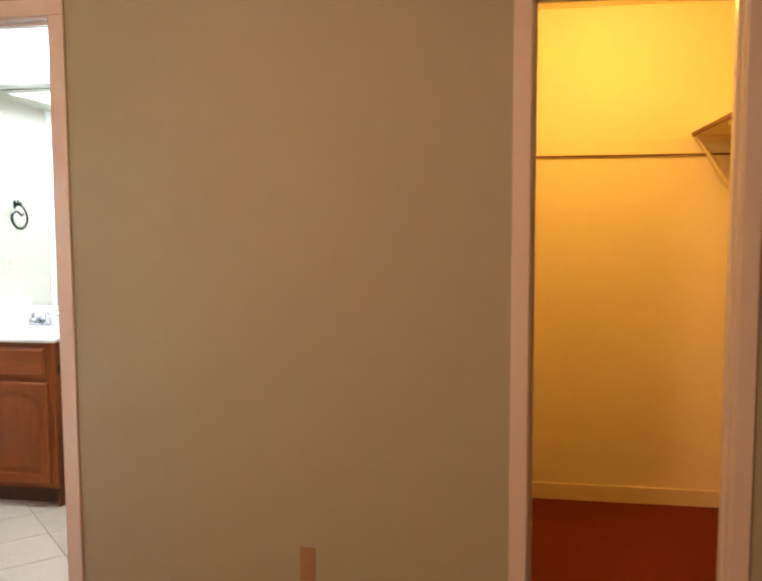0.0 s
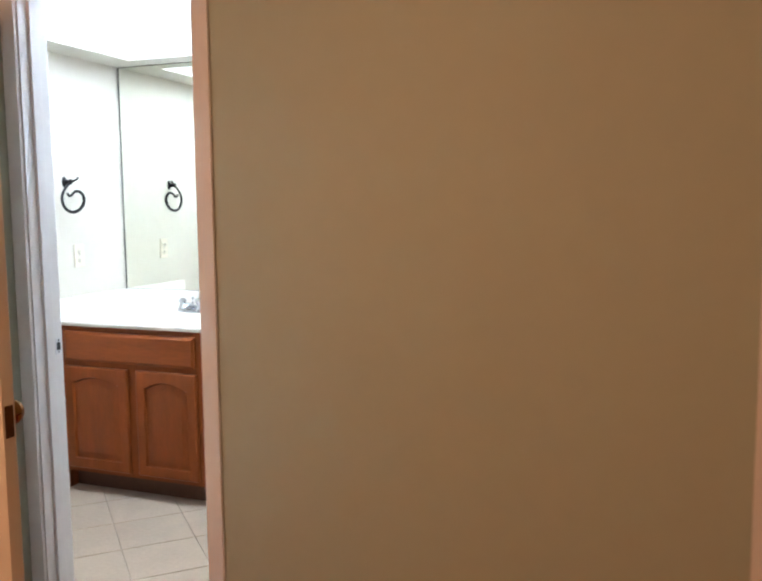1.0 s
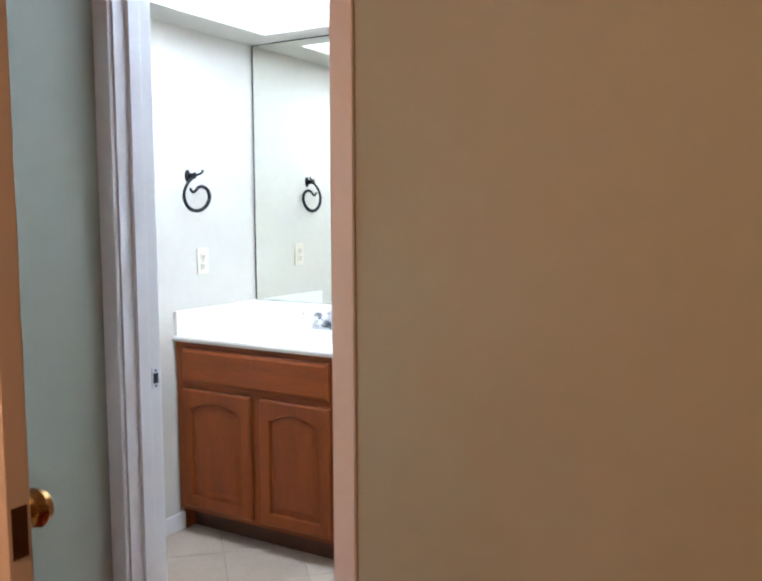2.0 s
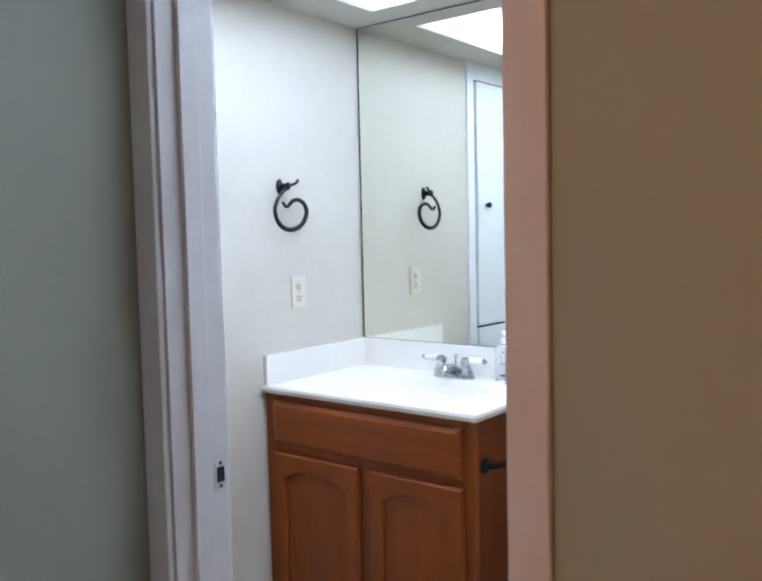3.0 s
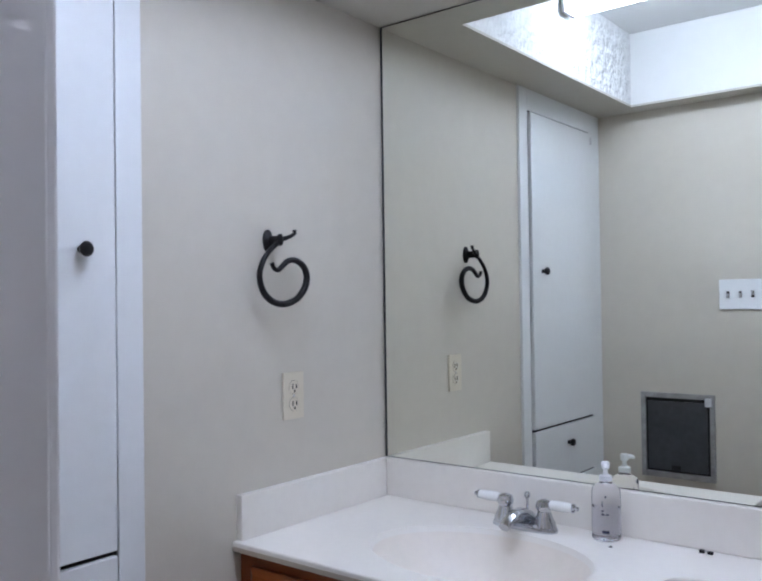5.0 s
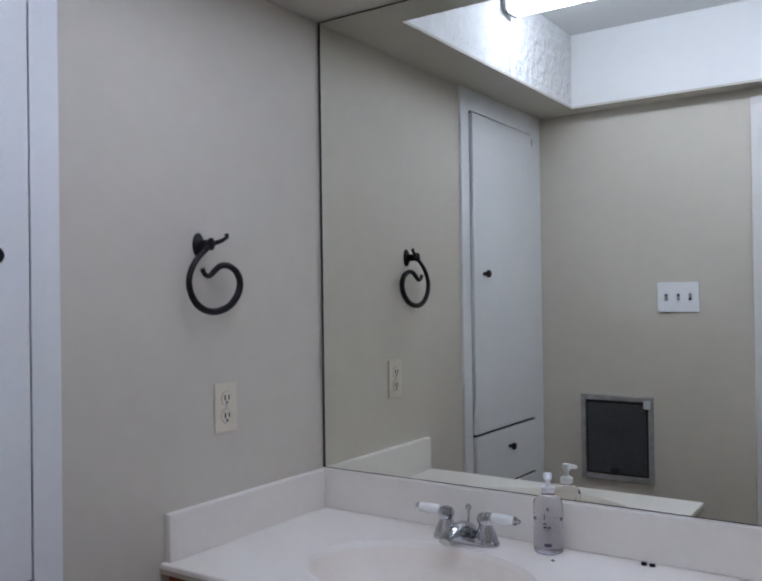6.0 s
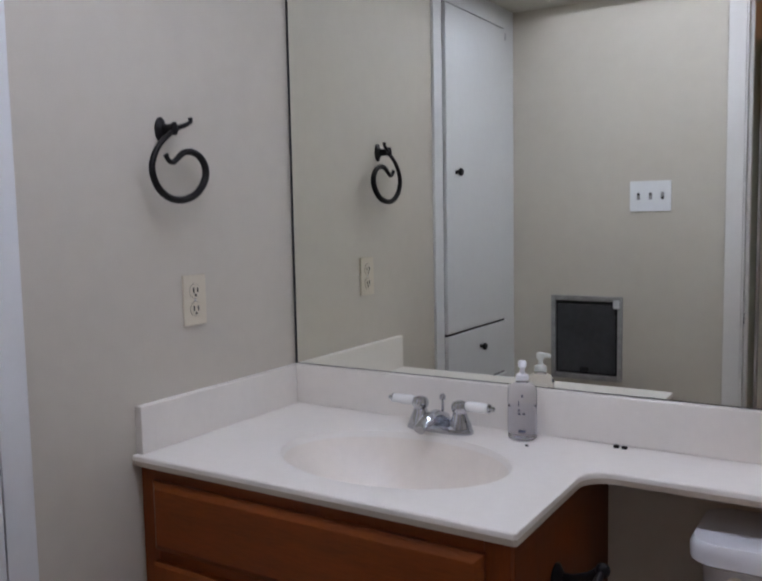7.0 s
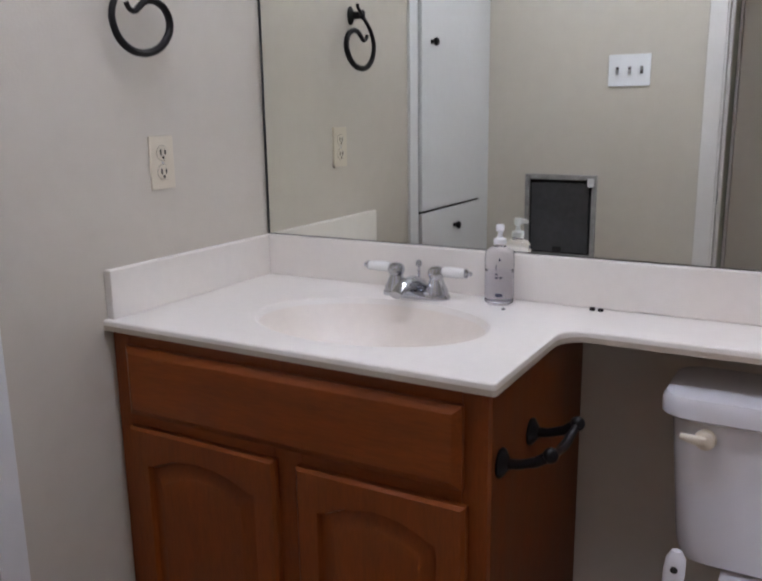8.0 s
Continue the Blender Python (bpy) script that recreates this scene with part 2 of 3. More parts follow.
setting("wall_bedroom_south", boxes((0.745, 5.3, -5.7, -5.6, 0, HIGH)), M_BED, "sage grey painted bedroom wall", "wall")
setting("ceiling_bedroom", boxes((-0.4, 5.3, -5.7, MID, HIGH, HIGH + 0.05)), M_WELL, "white bedroom ceiling", "ceiling")
setting("floor_bedroom", boxes((-0.4, 5.3, -5.7, BED, -0.05, 0.0)), M_CARPET, "dark red bedroom carpet", "floor")
setting("wall_hall", boxes((-0.4, -0.3, -5.7, MID, 0, HIGH)), M_BED, "plain painted hall wall", "wall")
setting("wall_closet_west", boxes((2.85, 2.95, MID, 0.12, 0, HIGH)), M_CLOS, "cream painted closet wall", "wall")
setting("wall_closet_north", boxes((2.95, 4.13, 0, 0.12, 0, HIGH)), M_CLOS, "cream painted closet back wall", "wall")
setting("wall_closet_east", boxes((4.13, 4.23, MID, 0.12, 0, HIGH)), M_CLOS, "cream painted closet side wall", "wall")
setting("wall_closet_south", cut_wall(2.95, 4.13, MID, SOUTH, [(CL - 0.02, CR + 0.02)]), M_CLOS, "cream painted closet wall round its doorway", "wall")
setting("ceiling_closet", boxes((2.85, 4.23, MID, 0.12, HIGH, HIGH + 0.05)), M_CLOS, "cream closet ceiling", "ceiling")
setting("floor_closet", boxes((2.85, 4.23, BED, 0.12, -0.05, 0.0)), M_CARPET, "dark red closet carpet", "floor")
setting("baseboard_closet", boxes((2.95, 4.13, -0.013, 0, 0, 0.085), (4.117, 4.13, SOUTH, -0.013, 0, 0.085), bevel=0.003), M_CLEAT, "cream painted closet baseboard", "baseboard")
setting("baseboard_bathroom", boxes((0, 0.012, -0.804, -0.46, 0, 0.075), bevel=0.003), M_TRIM, "white baseboard beside the vanity", "baseboard")


# ---- doorways: jambs, stops and casings ----
def doorway(name, x0, x1, label, bath_casing=0.055, head_casing=0.055):
    """Jambs, stops and casings of one opening; the casings on the inner room's side may be of another width."""
    frame_ob = setting(
        name,
        boxes((x0 - 0.018, x0, BED - 0.002, SOUTH + 0.002, 0, HEAD), (x1, x1 + 0.018, BED - 0.002, SOUTH + 0.002, 0, HEAD), (x0 - 0.018, x1 + 0.018, BED - 0.002, SOUTH + 0.002, HEAD, HEAD + 0.018), bevel=0.002),
        M_TRIM, label, "door frame",
    )
    for a, b in ((x0, x0 + 0.011), (x1 - 0.011, x1)):
        part("stop", boxes((a, b, STOP0, STOP1, 0, HEAD - 0.0005), bevel=0.002), M_TRIM, frame_ob)
    part("stop", boxes((x0 + 0.011, x1 - 0.011, STOP0, STOP1, HEAD - 0.011, HEAD), bevel=0.002), M_TRIM, frame_ob)
    for y0, y1, wide, high in ((BED - 0.014, BED - 0.0025, 0.055, 0.055), (SOUTH + 0.0025, SOUTH + 0.0125, bath_casing, head_casing)):
        for a, b in ((x0 - 0.006 - wide, x0 - 0.006), (x1 + 0.006, x1 + 0.006 + wide)):
            part("casing", boxes((a, b, y0, y1, 0, HEAD + 0.006), bevel=0.003), M_TRIM, frame_ob)
        part("casing", boxes((x0 - 0.006 - wide, x1 + 0.006 + wide, y0, y1, HEAD + 0.0065, HEAD + 0.006 + high), bevel=0.003), M_TRIM, frame_ob)
    return frame_ob


def strike(x, y, z, parent, m=M_PLATE):
    """Latch plate with a dark opening and two screws, let into a jamb that faces +x."""
    plate = part("strike_plate", boxes((x, x + 0.0018, y - 0.014, y + 0.016, z - 0.028, z + 0.028), bevel=0.0008), m, parent, "worn metal strike plate")
    part("latch_hole", boxes((x + 0.0018, x + 0.0024, y - 0.009, y + 0.008, z - 0.014, z + 0.014)), M_GAP, plate)
    for dz in (-0.021, 0.021):
        part("screw", lathe(bmesh.new(), [(0.0035, 0.0), (0.003, 0.0012)], (x + 0.0016, y, z + dz), "x", 10), M_GAP, plate)


frame_bath = doorway("door_frame_bathroom", JL, JR, "white painted frame of the bathroom doorway", 0.060, 0.026)
strike(JL, -1.523, 0.947, frame_bath)
frame_closet = doorway("door_frame_closet", CL, CR, "white painted frame of the closet doorway")
strike(CL, -1.530, 0.95, frame_closet, M_BRASS)
hall_frame = setting("door_frame_hall", boxes((0.743, SIDE + 0.002, -2.418, -2.40, 0, HEAD), (0.743, SIDE + 0.002, -3.18, -3.162, 0, HEAD), (0.743, SIDE + 0.002, -3.18, -2.40, HEAD, HEAD + 0.018), bevel=0.002), M_TRIM, "white painted frame of the hall doorway", "door frame")
for y0, y1 in ((-2.412, -2.357), (-3.223, -3.168)):
    part("casing", boxes((SIDE + 0.0025, SIDE + 0.014, y0, y1, 0, HEAD + 0.006), bevel=0.004), M_TRIM, hall_frame)

# open door with its knob edge towards the room
door = tagged(new("door_1", mesh_of("door_1", boxes((0.862, 1.582, -2.421, -2.386, 0.012, HEAD - 0.008), bevel=0.002), M_DOOR)), "white painted flush door standing open with brass knobs", "door", kind="structure")
part("latch_plate", boxes((1.582, 1.5835, -2.415, -2.392, 0.935, 1.005), bevel=0.0006), M_DARKB, door, "dark brass latch plate")
for s in (-1, 1):
    y = -2.421 if s < 0 else -2.386
    part("knob", lathe(bmesh.new(), [(0.031, 0), (0.030, s * 0.006), (0.012, s * 0.010), (0.011, s * 0.028), (0.024, s * 0.036), (0.029, s * 0.050), (0.024, s * 0.062), (0.008, s * 0.066)], (1.522, y, 0.97), "y", 24), M_BRASS, door, "aged brass door knob", smooth=True)

# ---- vanity cabinet ----
def panel_outline(x0, x1, z0, z1, arch, inset, m=14):
    """Closed outline with an arched top, set in from its edges."""
    x0, x1, z0 = x0 + inset, x1 - inset, z0 + inset
    pts = []
    for i in range(m):
        pts.append((x0 + (x1 - x0) * i / m, z0))
    for i in range(m):
        pts.append((x1, z0 + (z1 - inset - z0) * i / m))
    for i in range(2 * m):
        u = i / (2 * m)
        rise = max(0.0, math.sin(math.pi * min(1, max(0, (u - 0.06) / 0.88)))) ** 0.8
        pts.append((x1 + (x0 - x1) * u, z1 - inset + arch * rise))
    for i in range(m):
        pts.append((x0, z1 - inset + (z0 - z1 + inset) * i / m))
    return pts


def panel_door(name, x0, x1, z0, z1, y, parent):
    """Raised-panel door whose panel has an arched head; y is the cabinet's face."""
    bm = bmesh.new()
    front = y - 0.019
    px0, px1, pz0, pz1, arch = x0 + 0.048, x1 - 0.048, z0 + 0.050, z1 - 0.080, 0.032
    rows = [
        (panel_outline(x0, x1, z0, z1, 0, 0), y - 0.0005),
        (panel_outline(x0, x1, z0, z1, 0, 0), front + 0.006),
        (panel_outline(x0, x1, z0, z1, 0, 0.006), front),
        (panel_outline(px0, px1, pz0, pz1, arch, 0), front),
        (panel_outline(px0, px1, pz0, pz1, arch, 0.004), front + 0.011),
        (panel_outline(px0, px1, pz0, pz1, arch, 0.011), front + 0.0115),
        (panel_outline(px0, px1, pz0, pz1, arch, 0.034), front + 0.002),
        (panel_outline(px0, px1, pz0, pz1, arch, 0.038), front + 0.0015),
    ]
    rings = [ring(bm, [(px, py, pz) for px, pz in pts]) for pts, py in rows]
    for a, b in zip(rings, rings[1:]):
        bridge(bm, a, b)
    bm.faces.new(rings[-1])
    bm.faces.new(list(reversed(rings[0])))
    return part(name, bm, M_OAK, parent, "arched raised-panel oak door", smooth=True)


FACE = -0.545
vanity = thing("vanity_cabinet", "honey oak vanity cabinet with two arched doors under a white top", "cabinet", (0.43, -0.27, 0))
vm = Matrix.Translation((-0.43, 0.27, 0))


def vpart(name, bm, m, label="", smooth=False):
    bm.transform(vm)
    return part(name, bm, m, vanity, label, smooth)


vpart("side_panel", boxes((0.004, 0.02, FACE + 0.02, -0.002, 0, H - 0.022)), M_OAK)
# right side carries its shade as a darker oak colour
vpart("side_panel", boxes((0.828, 0.845, FACE + 0.02, -0.002, 0.0, H - 0.022)), M_SIDE, "plain oak side panel with its shade put into a darker colour")
vpart("back_panel", boxes((0.02, 0.828, -0.012, -0.002, 0.0, H - 0.14)), M_TOE)
vpart("bottom_panel", boxes((0.02, 0.828, FACE + 0.02, -0.012, 0.10, 0.115)), M_OAKH)
vpart("toe_kick", boxes((0.02, 0.828, -0.47, -0.455, 0, 0.10)), M_TOE, "dark recessed toe kick")
for x0, x1 in ((0.004, 0.052), (0.414, 0.478), (0.800, 0.845)):
    vpart("stile", boxes((x0, x1, FACE, FACE + 0.0195, 0.10, H - 0.022), bevel=0.0015), M_OAK)
for z0, z1 in ((0.10, 0.135), (0.635, 0.672), (0.800, H - 0.022)):
    for x0, x1 in ((0.0525, 0.4135), (0.4785, 0.7995)):
        vpart("rail", boxes((x0, x1, FACE, FACE + 0.0195, z0, z1)), M_OAKH)
bm = bmesh.new()
rows = []
for inset, py in ((0, FACE - 0.0005), (0, FACE - 0.010), (0.014, FACE - 0.019), (0.017, FACE - 0.0195)):
    rows.append(ring(bm, [(0.048 + inset, py, 0.666 + inset), (0.804 - inset, py, 0.666 + inset), (0.804 - inset, py, 0.815 - inset), (0.048 + inset, py, 0.815 - inset)]))
for a, b in zip(rows, rows[1:]):
    bridge(bm, a, b)
bm.faces.new(rows[-1])
bm.faces.new(list(reversed(rows[0])))
vpart("drawer_front", bm, M_OAKH, "oak false drawer front with bevelled edges")
for x0, x1 in ((0.046, 0.422), (0.471, 0.812)):
    d = panel_door("door", x0, x1, 0.122, 0.640, FACE, vanity)
    d.data.transform(vm)

# ---- countertop with its moulded basin, running on over the toilet ----
top = thing("countertop", "white cultured marble vanity top with a moulded oval basin", "countertop", (0, 0, H - 0.022))
BX, BY, BA, BB = 0.487, -0.312, 0.255, 0.178
TX, TY, STRIP, R = 0.862, -0.564, -0.205, 0.055


def basin_z(r):
    if r >= 1.0:
        return 0.0
    return -0.145 * (1 - r ** 2.8) ** 0.98


corner_angles = [math.atan2(cy - BY, cx - BX) for cx, cy in ((TX, TY + 0.004), (TX, -0.02), (0.0, -0.02), (0.0, TY + 0.004))]
angles = sorted([2 * math.pi * i / 120 - math.pi for i in range(120)] + corner_angles)
bm = bmesh.new()


def rect_hit(a):
    dx, dy = math.cos(a), math.sin(a)
    t = []
    if dx > 1e-9:
        t.append((TX - BX) / dx)
    if dx < -1e-9:
        t.append((0.0 - BX) / dx)
    if dy > 1e-9:
        t.append((-0.0 - BY) / dy)
    if dy < -1e-9:
        t.append((TY + 0.004 - BY) / dy)
    s = min(t)
    return BX + dx * s, BY + dy * s


rows = []
for r in (0.06, 0.12, 0.2, 0.3, 0.4, 0.5, 0.6, 0.7, 0.78, 0.85, 0.9, 0.94, 0.97, 0.985, 1.0, 1.03):
    pts = []
    for a in angles:
        k = 1 / math.hypot(math.cos(a) / BA, math.sin(a) / BB)
        pts.append((BX + k * r * math.cos(a), BY + k * r * math.sin(a), basin_z(r)))
    rows.append(ring(bm, pts))
rows.append(ring(bm, [(*rect_hit(a), 0.0) for a in angles]))
for i, (a, b) in enumerate(zip(rows, rows[1:])):
    bridge(bm, a, b, slot=2 if i < 12 else 0)
bm.faces.new(rows[0]).material_index = 2
# the narrow run over the toilet, with its rounded inner corner
arc = [(TX + R - R * math.cos(math.radians(d)), STRIP - R + R * math.sin(math.radians(d))) for d in range(0, 91, 10)]
bm.faces.new(ring(bm, [(x, y + 0.004, 0) for x, y in arc] + [(EAST, STRIP + 0.004, 0), (EAST, 0, 0), (TX, 0, 0)]))
# rounded front edge; lower band and underside have their shade painted in tan
edge = [(0.0, TY), (TX - 0.004, TY), (TX + 0.001, TY + 0.005)] + [(x + 0.0, y) for x, y in arc] + [(EAST, STRIP)]
lines = []
for off, z in ((0.004, 0.0), (0.001, -0.002), (0.0, -0.006), (0.0, -0.011)):
    lines.append(ring(bm, [(x - (off if 1 < i < 5 else 0), y + off, z) for i, (x, y) in enumerate(edge)]))
for a, b in zip(lines, lines[1:]):
    bridge(bm, a, b, closed=False)
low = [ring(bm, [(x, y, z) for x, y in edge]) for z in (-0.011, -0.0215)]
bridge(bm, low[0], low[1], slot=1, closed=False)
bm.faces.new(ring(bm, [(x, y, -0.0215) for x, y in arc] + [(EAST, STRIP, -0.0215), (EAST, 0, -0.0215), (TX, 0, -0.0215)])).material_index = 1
bm.transform(Matrix.Translation((0, 0, 0.022)))
part("basin_top", bm, [M_TOP, M_EDGE, M_BOWL], top, smooth=True)
part("backsplash", boxes((0.0, EAST, -0.020, -0.0005, 0.0222, 0.1255), bevel=0.003), M_TOP, top, "white backsplash below the mirror")
part("side_splash", boxes((0.0005, 0.020, -0.553, -0.0205, 0.0222, 0.1255), bevel=0.003), M_TOP, top, "white side splash against the wall")
part("drain", lathe(bmesh.new(), [(0.024, 0), (0.024, 0.003), (0.018, 0.004), (0.014, 0.007), (0.004, 0.008)], (BX, BY, 0.022 - 0.1445), "z", 24), M_CHROME, top, "chrome pop-up drain", smooth=True)

# ---- mirror ----
mirror = tagged(new("wall_mirror", mesh_of("wall_mirror", boxes((0.004, EAST - 0.005, -0.005, -0.001, H + 0.1045, CEIL - 0.002)), M_MEDGE)), "large frameless mirror with dark edges above the vanity", "mirror")
part("silvered_face", boxes((0.0125, EAST - 0.01, -0.0066, -0.0051, H + 0.1065, CEIL - 0.005)), M_MIRROR, mirror, "silvered reflecting glass")

# ---- faucet ----
faucet = thing("faucet", "chrome centerset faucet with white porcelain lever handles", "faucet", (0.481, -0.086, H + 0.0005))
bm = bmesh.new()
pts = [(0.082 * math.copysign(abs(math.cos(a)) ** 0.6, math.cos(a)), 0.026 * math.copysign(abs(math.sin(a)) ** 0.7, math.sin(a))) for a in [2 * math.pi * i / 40 for i in range(40)]]
rows = [ring(bm, [(x * s, y * s, z) for x, y in pts]) for s, z in ((1, 0), (1, 0.006), (0.95, 0.012), (0.86, 0.016))]
for a, b in zip(rows, rows[1:]):
    bridge(bm, a, b)
bm.faces.new(rows[-1])
bm.faces.new(list(reversed(rows[0])))
part("base_plate", bm, M_CHROME, faucet, smooth=True)
for s in (-1, 1):
    x = s * 0.051
    post = part("handle_post", lathe(bmesh.new(), [(0.027, 0.012), (0.026, 0.020), (0.019, 0.034), (0.015, 0.046), (0.019, 0.052), (0.020, 0.060), (0.016, 0.070), (0.006, 0.074)], (x, 0, 0), "z", 24), M_CHROME, faucet, smooth=True)
    part("lever", lathe(bmesh.new(), [(0.0095, s * 0.016), (0.0115, s * 0.022), (0.0118, s * 0.045), (0.0100, s * 0.070)], (x, 0, 0.063), "x", 20), M_PORC, post, "white porcelain lever", smooth=True)
    part("lever_cap", lathe(bmesh.new(), [(0.0105, s * 0.0702), (0.0105, s * 0.074), (0.005, s * 0.078), (0.0055, s * 0.083), (0.002, s * 0.086)], (x, 0, 0.063), "x", 16), M_CHROME, post, smooth=True)
bm = bmesh.new()
tube(bm, [(0, 0.006, 0.012), (0, 0.000, 0.026), (0, -0.018, 0.035), (0, -0.048, 0.037), (0, -0.082, 0.031), (0, -0.098, 0.022)], [0.024, 0.021, 0.017, 0.0140, 0.0120, 0.0110], 18)
bm.transform(Matrix.Diagonal((1.25, 1, 1, 1)))
part("spout", bm, M_CHROME, faucet, smooth=True)
part("lift_rod", lathe(bmesh.new(), [(0.003, 0.03), (0.003, 0.066), (0.0065, 0.069), (0.0075, 0.076), (0.004, 0.082)], (0, 0.014, 0), "z", 14), M_CHROME, faucet, smooth=True)

# ---- soap bottle ----
soap = thing("soap_dispenser", "clear plastic hand soap bottle with a white pump", "soap dispenser", (0.672, -0.062, H + 0.0005))
bottle = part("bottle", lathe(bmesh.new(), [(0.026, 0.0), (0.031, 0.004), (0.0315, 0.02), (0.0315, 0.106), (0.0300, 0.114), (0.0225, 0.121), (0.0140, 0.125), (0.0135, 0.131)], (0, 0, 0), "z", 32), M_CLEAR, soap, smooth=True)
part("gel", lathe(bmesh.new(), [(0.024, 0.004), (0.0285, 0.007), (0.0285, 0.072)], (0, 0, 0), "z", 28), M_GEL, bottle, "pale lilac soap filling half the bottle", smooth=True)
for z0, z1, a0, a1 in ((0.020, 0.027, -24, 4), (0.060, 0.064, -26, -14), (0.060, 0.064, -8, 2), (0.068, 0.071, -26, -16), (0.078, 0.090, -24, -21), (0.098, 0.104, -12, -6)):
    bm = bmesh.new()
    rim = [radians(-60 + a0 + (a1 - a0) * k / 5) for k in range(6)]
    bridge(bm, ring(bm, [(0.0318 * math.cos(a), 0.0318 * math.sin(a), z0) for a in rim]), ring(bm, [(0.0318 * math.cos(a), 0.0318 * math.sin(a), z1) for a in rim]), closed=False)
    part("label_mark", bm, M_LABEL, bottle, "small blue printed mark")
pump = part("pump", lathe(bmesh.new(), [(0.0140, 0.1312), (0.0140, 0.142), (0.0065, 0.145), (0.0045, 0.156), (0.0085, 0.158), (0.0095, 0.169), (0.007, 0.173)], (0, 0, 0), "z", 24), M_WHITEP, soap, "white pump head", smooth=True)
part("nozzle", tube(bmesh.new(), [(0, 0, 0.164), (0.008, -0.016, 0.165), (0.012, -0.027, 0.161)], [0.006, 0.0055, 0.0045], 10), M_WHITEP, pump, smooth=True)

# ---- small dark clip left on the counter ----
clip = thing("hair_clip", "small dark metal clip lying on the vanity top", "clip", (0.880, -0.040, H + 0.0005))
part("jaw", boxes((-0.014, -0.003, -0.004, 0.004, 0, 0.007), bevel=0.0015), M_IRON, clip)
part("jaw", boxes((0.003, 0.014, -0.004, 0.004, 0, 0.006), bevel=0.0015), M_IRON, clip)
part("spring", tube(bmesh.new(), [(-0.004, 0, 0.003), (0.0, 0.002, 0.005), (0.004, 0, 0.003)], 0.0012, 6), M_STEEL, clip)

# ---- crumb of dark grit on the counter ----
crumb = thing("crumb", "dark crumb of grit lying on the vanity top", "crumb", (0.702, -0.112, H + 0.0004))
bm = bmesh.new()
bmesh.ops.create_icosphere(bm, subdivisions=2, radius=0.0042)
for v in bm.verts:
    v.co *= 0.8 + 0.4 * noise.random()
    v.co.z = abs(v.co.z) * 0.6
part("grain", bm, M_IRON, crumb)

# ---- towel ring ----
towel = thing("towel_ring", "black scrolled iron towel ring fixed to the wall", "towel ring", (0, -0.447, 1.550))
bm = lathe(bmesh.new(), [(0.020, 0.0005), (0.020, 0.004), (0.014, 0.009), (0.0085, 0.012), (0.0075, 0.036), (0.0105, 0.040), (0.0105, 0.047), (0.004, 0.051)], (0, 0, 0), "x", 20)
bm.transform(Matrix.Diagonal((1, 0.8, 1.35, 1)))
part("mount", bm, M_IRON, towel, smooth=True)
part("hook", tube(bmesh.new(), [(0.040, -0.002, -0.002), (0.046, 0.014, 0.004), (0.050, 0.028, 0.009), (0.052, 0.041, 0.017), (0.051, 0.040, 0.025)], [0.006, 0.0055, 0.005, 0.0045, 0.0055], 10), M_IRON, towel, smooth=True)
knots = [(0, -0.004), (-0.036, -0.030), (-0.058, -0.060), (-0.065, -0.090), (-0.052, -0.124), (-0.022, -0.146), (0.016, -0.151), (0.056, -0.139), (0.083, -0.113), (0.091, -0.085), (0.079, -0.060), (0.053, -0.047), (0.027, -0.049), (0.009, -0.061), (-0.005, -0.071), (-0.018, -0.068), (-0.026, -0.056)]
pts = []
for i in range(len(knots) - 1):
    p = [Vector(knots[min(max(k, 0), len(knots) - 1)]) for k in (i - 1, i, i + 1, i + 2)]
    for k in range(4):
        u = k / 4
        q = 0.5 * (2 * p[1] + (p[2] - p[0]) * u + (2 * p[0] - 5 * p[1] + 4 * p[2] - p[3]) * u ** 2 + (3 * p[1] - p[0] - 3 * p[2] + p[3]) * u ** 3)
        pts.append((0.042, q.x, q.y))
pts.append((0.042, *knots[-1]))
rads = [0.0054 + 0.0030 * math.sin(math.pi * min(1, i / 60)) for i in range(len(pts) - 2)] + [0.0055, 0.0060]
part("scroll", tube(bmesh.new(), pts, rads, 10), M_IRON, towel, smooth=True)

# ---- outlet ----
outlet = tagged(new("wall_outlet", mesh_of("wall_outlet", boxes((0.0005, 0.0065, -0.404, -0.334, 1.117, 1.232), bevel=0.002), M_IVORY)), "ivory duplex electrical outlet plate on the wall", "outlet")
for z in (1.154, 1.195):
    sock = part("socket", lathe(bmesh.new(), [(0.0165, 0.0066), (0.0165, 0.0080), (0.015, 0.0086)], (0, -0.369, z), "x", 24), M_IVORY, outlet, smooth=True)
    part("socket_gap", lathe(bmesh.new(), [(0.0174, 0.0062), (0.0174, 0.0069)], (0, -0.369, z), "x", 24), M_GROOVE, outlet)
    for dy, hh in ((-0.0064, 0.0062), (0.0064, 0.0052)):
        part("slot", boxes((0.0087, 0.0092, -0.369 + dy - 0.0021, -0.369 + dy + 0.0021, z + 0.002 - hh, z + 0.002 + hh)), M_SLOT, sock)
    part("slot", lathe(bmesh.new(), [(0.0034, 0.0087), (0.0034, 0.0092)], (0, -0.369, z - 0.0095), "x", 10), M_SLOT, sock)
part("screw", lathe(bmesh.new(), [(0.0032, 0.0066), (0.0026, 0.0078)], (0, -0.369, 1.1745), "x", 12), M_STEEL, outlet)

